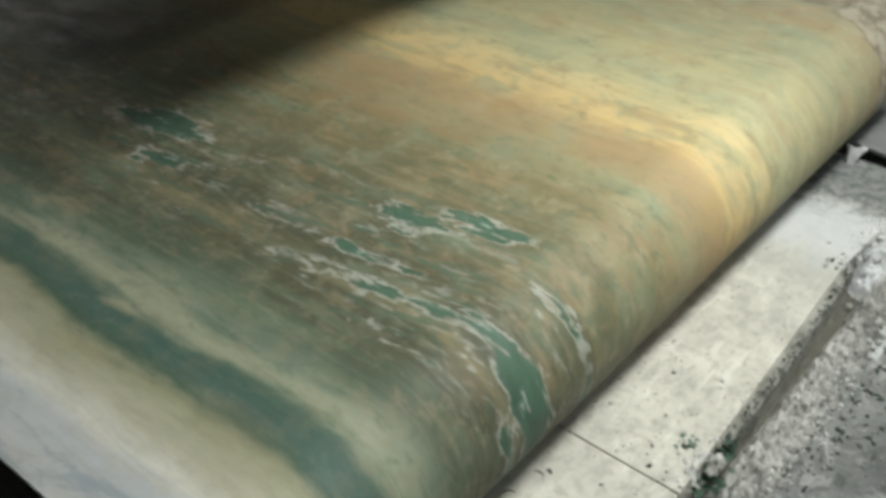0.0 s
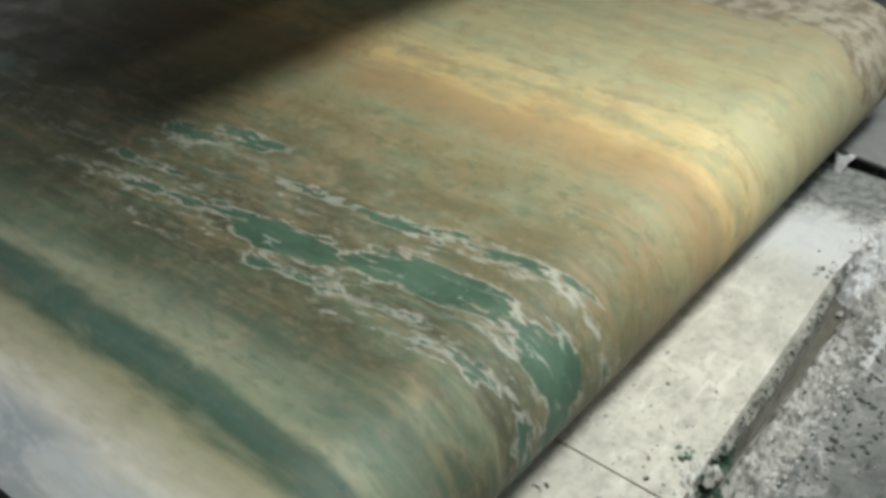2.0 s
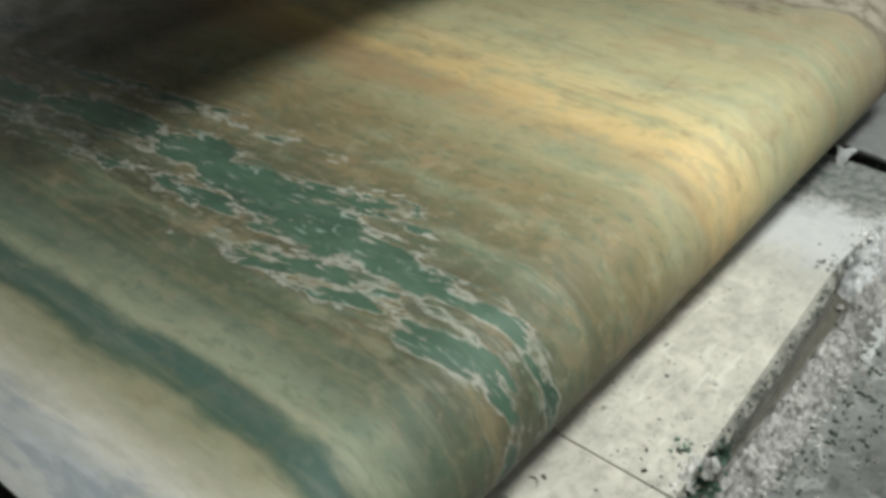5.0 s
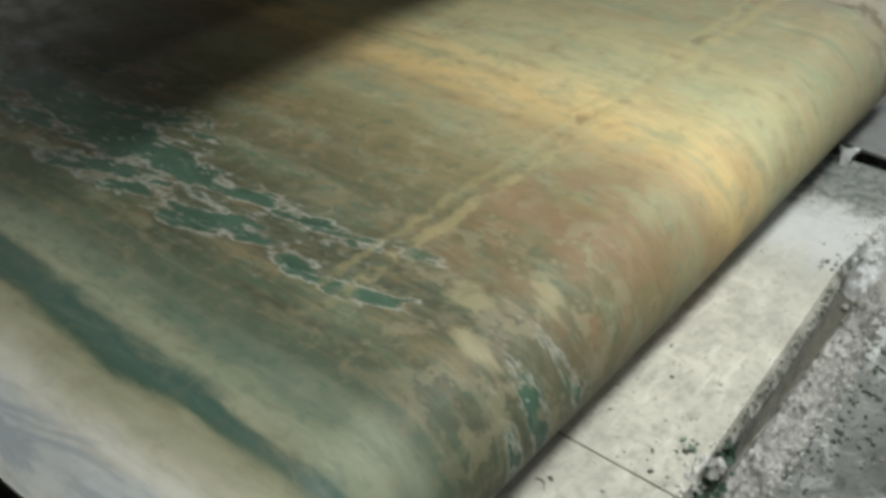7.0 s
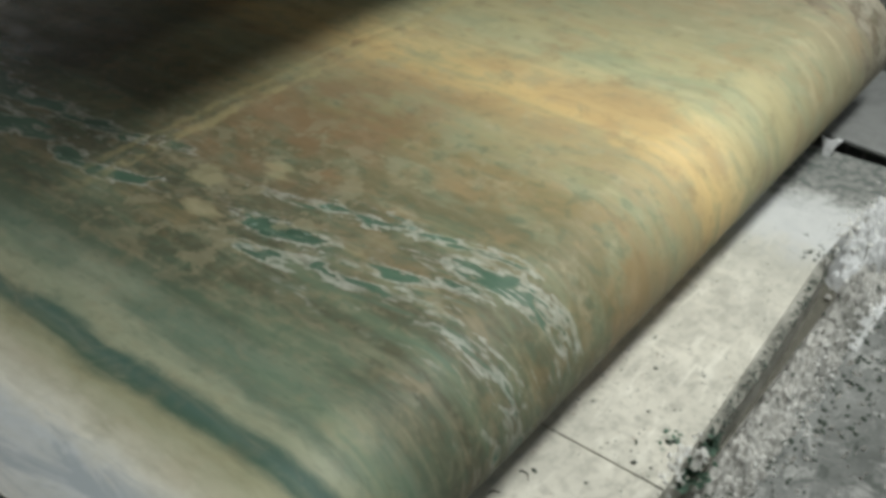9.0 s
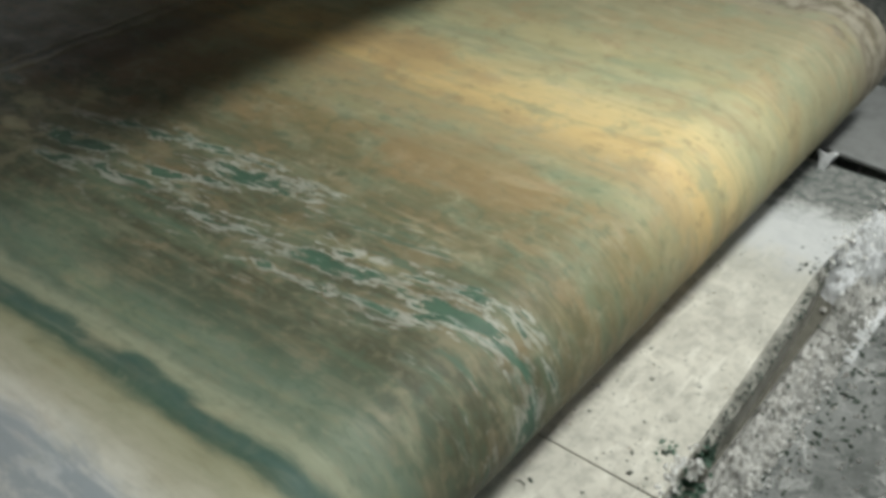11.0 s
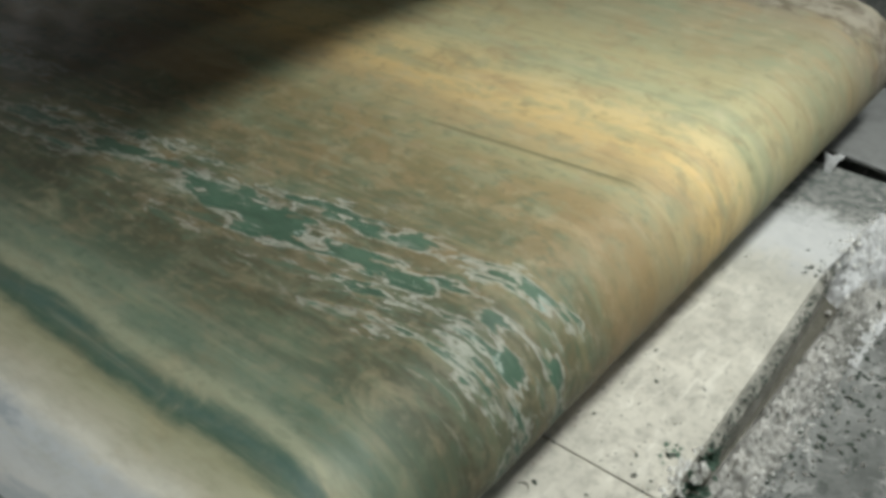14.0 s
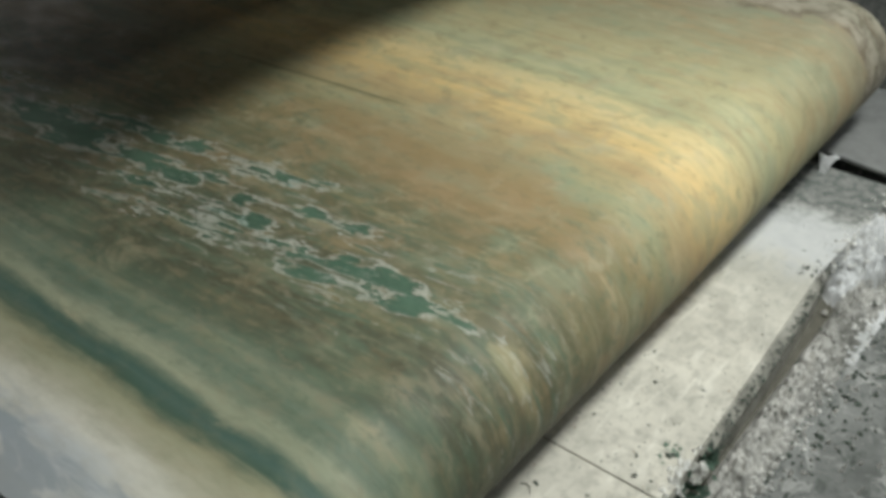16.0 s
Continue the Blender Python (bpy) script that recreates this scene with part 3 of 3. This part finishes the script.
for i in range(160):
    x, y = random.gauss(-0.268, 0.014), random.gauss(1.33, 0.06)
    bright.append((x, y, LEDGE_Z + 0.001 if x < -0.268 else 0.03 + heap_height(x, y) * 0.5, size_of(0.003, 0.012)))
for i in range(60):
    x, y = random.gauss(-0.268, 0.006), random.gauss(0.735, 0.022)
    bright.append((x, y, LEDGE_Z if x < -0.264 else LEDGE_Z - 0.012, size_of(0.003, 0.011)))
flakes("bright_crumbs", bright, FRESH, "fresh white crumbs along the ridge and ledge edge", flat=0.8)
flakes("white_crumbs", pale, CRUST, "white crumbs of dried residue on ridge and floor", flat=0.8)
flakes("dark_flakes", spots, CHIP, "dark green and grey flakes strewn over the floor")


def scrap(name, x, y, z, n, spread, size, material, label):
    """A crumpled clump of thin curled shreds."""
    bm = bmesh.new()
    for i in range(n):
        m = pose(x + random.gauss(0, spread), y + random.gauss(0, spread * 1.3), z + abs(random.gauss(0, 0.007)), random.uniform(-60, 60), random.uniform(-60, 60), random.uniform(0, 360))
        l, w = size * random.uniform(0.5, 1.2), size * random.uniform(0.4, 0.9)
        rows = [[bm.verts.new(m @ Vector((l * (s - 0.5), w * (q - 0.5) * (1 - abs(s - 0.5)), 0.35 * l * (s - 0.5) ** 2 + random.uniform(-1, 1) * w * 0.1))) for q in (0, 0.5, 1)] for s in (0, 0.25, 0.5, 0.75, 1)]
        for a, c in zip(rows, rows[1:]):
            for q in (0, 1):
                bm.faces.new((a[q], a[q + 1], c[q + 1], c[q]))
    for v in bm.verts:
        v.co.z = max(v.co.z, 0.002)
    bmesh.ops.solidify(bm, geom=list(bm.faces), thickness=0.0006)
    return tagged(part(name, bm, material), label, "scrap", kind="stuff")


scrap("green_scrap", -0.258, 0.802, 0.045, 40, 0.008, 0.013, MOSS, "crumpled dark green shreds against the ledge")
scrap("green_scrap", -0.256, 0.748, 0.042, 40, 0.010, 0.012, MOSS, "dark green shreds below the ledge's edge")
flakes("green_flakes", [(random.gauss(-0.29, 0.006), random.gauss(0.765, 0.007), LEDGE_Z, size_of(0.003, 0.009)) for _ in range(26)], MOSS, "small heap of green flakes on the ledge")
scrap("white_scrap", -0.262, 0.757, LEDGE_Z - 0.008, 14, 0.008, 0.014, FRESH, "pale torn shreds on the ledge's edge")
for cx, cy, turn in ((-0.386, 0.628, 70), (-0.402, 0.585, 150)):
    curl = bmesh.new()
    m = pose(cx, cy, LEDGE_Z + 0.001, 0, 0, turn)
    arcs = [[curl.verts.new(m @ Vector((0.009 * math.cos(a) - 0.009, 0.009 * math.sin(a), h * (0.6 + 0.4 * math.cos(a * 1.4))))) for h in (0, 0.003)] for a in [-1.1 + 0.22 * i for i in range(11)]]
    for p, q in zip(arcs, arcs[1:]):
        curl.faces.new((p[0], q[0], q[1], p[1]))
    bmesh.ops.solidify(curl, geom=list(curl.faces), thickness=0.0012)
    tagged(part("curled_chip", curl, CHIP), "thin dark curled chip lying on the ledge", "chip", "curled chips on the ledge")
flakes("grey_flakes", [(random.gauss(-0.30, 0.009), random.gauss(1.2, 0.012), LEDGE_Z, size_of(0.002, 0.008)) for _ in range(34)], CHIP, "small heap of grey-green flakes on the ledge")

# ---- the conveyor: frame, rollers and belt ----
conveyor = tagged(new("conveyor_stand"), "dark steel stand with rails under the belt", "conveyor stand")
for y in (NEAR_Y - 0.055, FAR_Y + 0.015):
    part("side_rail", box((TAIL_X - 0.05, y, AXIS_Z - 0.035), (AXIS_X + 0.05, y + 0.04, AXIS_Z + 0.035), 0.004), DARK, conveyor)
    for x in (TAIL_X + 0.2, AXIS_X - 0.5):
        part("leg", box((x, y + 0.005, 0.0), (x + 0.05, y + 0.035, AXIS_Z - 0.0355), 0.003), DARK, conveyor)


def roller(name, x):
    ob = new(name)
    ob.matrix_world = pose(x, 0, AXIS_Z)
    part("drum", drum(R - 0.005, NEAR_Y + 0.02, FAR_Y - 0.02), STEEL, ob)
    part("shaft", drum(0.02, NEAR_Y - 0.05, FAR_Y + 0.05, 24), DARK, ob)
    return tagged(ob, "grey steel conveyor roller wrapped by the belt", "roller", "conveyor rollers")


head_roller = roller("roller", AXIS_X)
tail_roller = roller("roller", TAIL_X)

STRIPS = 800
PITCH = LOOP / STRIPS
belt = tagged(new("conveyor_belt"), "worn green conveyor belt smeared with ochre clay", "conveyor belt")


def strip_mesh(v0):
    """One narrow cross strip of the belt: its upper face carries the pattern's place on the belt."""
    bm = bmesh.new()
    half, n = PITCH / 2, 1
    layer = bm.loops.layers.uv.new("belt")
    rows = []
    for dx, dz in ((-half, 0), (half, 0), (half - 0.00025, -0.004), (-half + 0.00025, -0.004)):
        rows.append([bm.verts.new((dx, y, dz)) for y in (NEAR_Y, FAR_Y)])
    for i in range(4):
        a, b = rows[i], rows[(i + 1) % 4]
        bm.faces.new((a[0], b[0], b[1], a[1]))
    bm.faces.new([r[0] for r in reversed(rows)]), bm.faces.new([r[1] for r in rows])
    bm.normal_update()
    for face in bm.faces:
        for loop in face.loops:
            loop[layer].uv = (loop.vert.co.y / H, (v0 + loop.vert.co.x) / H)
    return mesh_of("belt_strip", bm, BELT)


strips = []
for i in range(STRIPS):
    a0 = TAIL_X + (i + 0.5) * PITCH
    v0 = a0 + (LOOP if a0 < -2.75 * H else 0.0) - 7 * SPEED
    ob = new("belt_strip", strip_mesh(v0))
    ob.parent = belt
    strips.append((ob, a0))

# ---- the cover over the upper run, which shades the belt ----
cover = tagged(new("machine_cover"), "dull grey steel cover over the far run of the belt", "machine cover")
part("panel", box((-2.02, 0.655, HEAD + 0.30), (-0.730, 2.3, HEAD + 0.34), 0.004), STEEL, cover)
for x in (-2.0, -0.98):
    for y in (1.72, 2.22):
        part("post", box((x, y, 0), (x + 0.04, y + 0.04, HEAD + 0.2995), 0.003), STEEL, cover)

# ---- movement ----


def place(a):
    """The pose of a strip at the way a round the loop: upper run, head, lower run, tail."""
    a = (a - TAIL_X) % LOOP
    if a <= SPAN:
        return pose(TAIL_X + a, 0, HEAD)
    a -= SPAN
    if a <= math.pi * R:
        th = a / R
        return pose(AXIS_X + R * math.sin(th), 0, AXIS_Z + R * math.cos(th), 0, math.degrees(th))
    a -= math.pi * R
    if a <= SPAN:
        return pose(AXIS_X - a, 0, AXIS_Z - R, 0, 180)
    th = (a - SPAN) / R
    return pose(TAIL_X - R * math.sin(th), 0, AXIS_Z - R * math.cos(th), 0, 180 + math.degrees(th))


def on_bend(a):
    a = (a - TAIL_X) % LOOP
    return SPAN < a < SPAN + math.pi * R or a > 2 * SPAN + math.pi * R


def motions():
    last = round(16 * FPS)
    for ob, a0 in strips:
        way = lambda n: a0 - SPEED * n / FPS
        rows = []
        for n in range(0, last + 1, 3):
            bend = any(on_bend(way(n + d)) for d in (-6, -3, 0, 3, 6))
            if bend or n in (0, last):
                rows.append((n / FPS, place(way(n))))
        walk(ob, rows)
    for ob in (head_roller, tail_roller):
        base = ob.matrix_world.copy()
        walk(ob, [(n / 2, base @ pose(0, 0, 0, 0, -math.degrees(SPEED * n / 2 / R))) for n in range(33)])


motions()
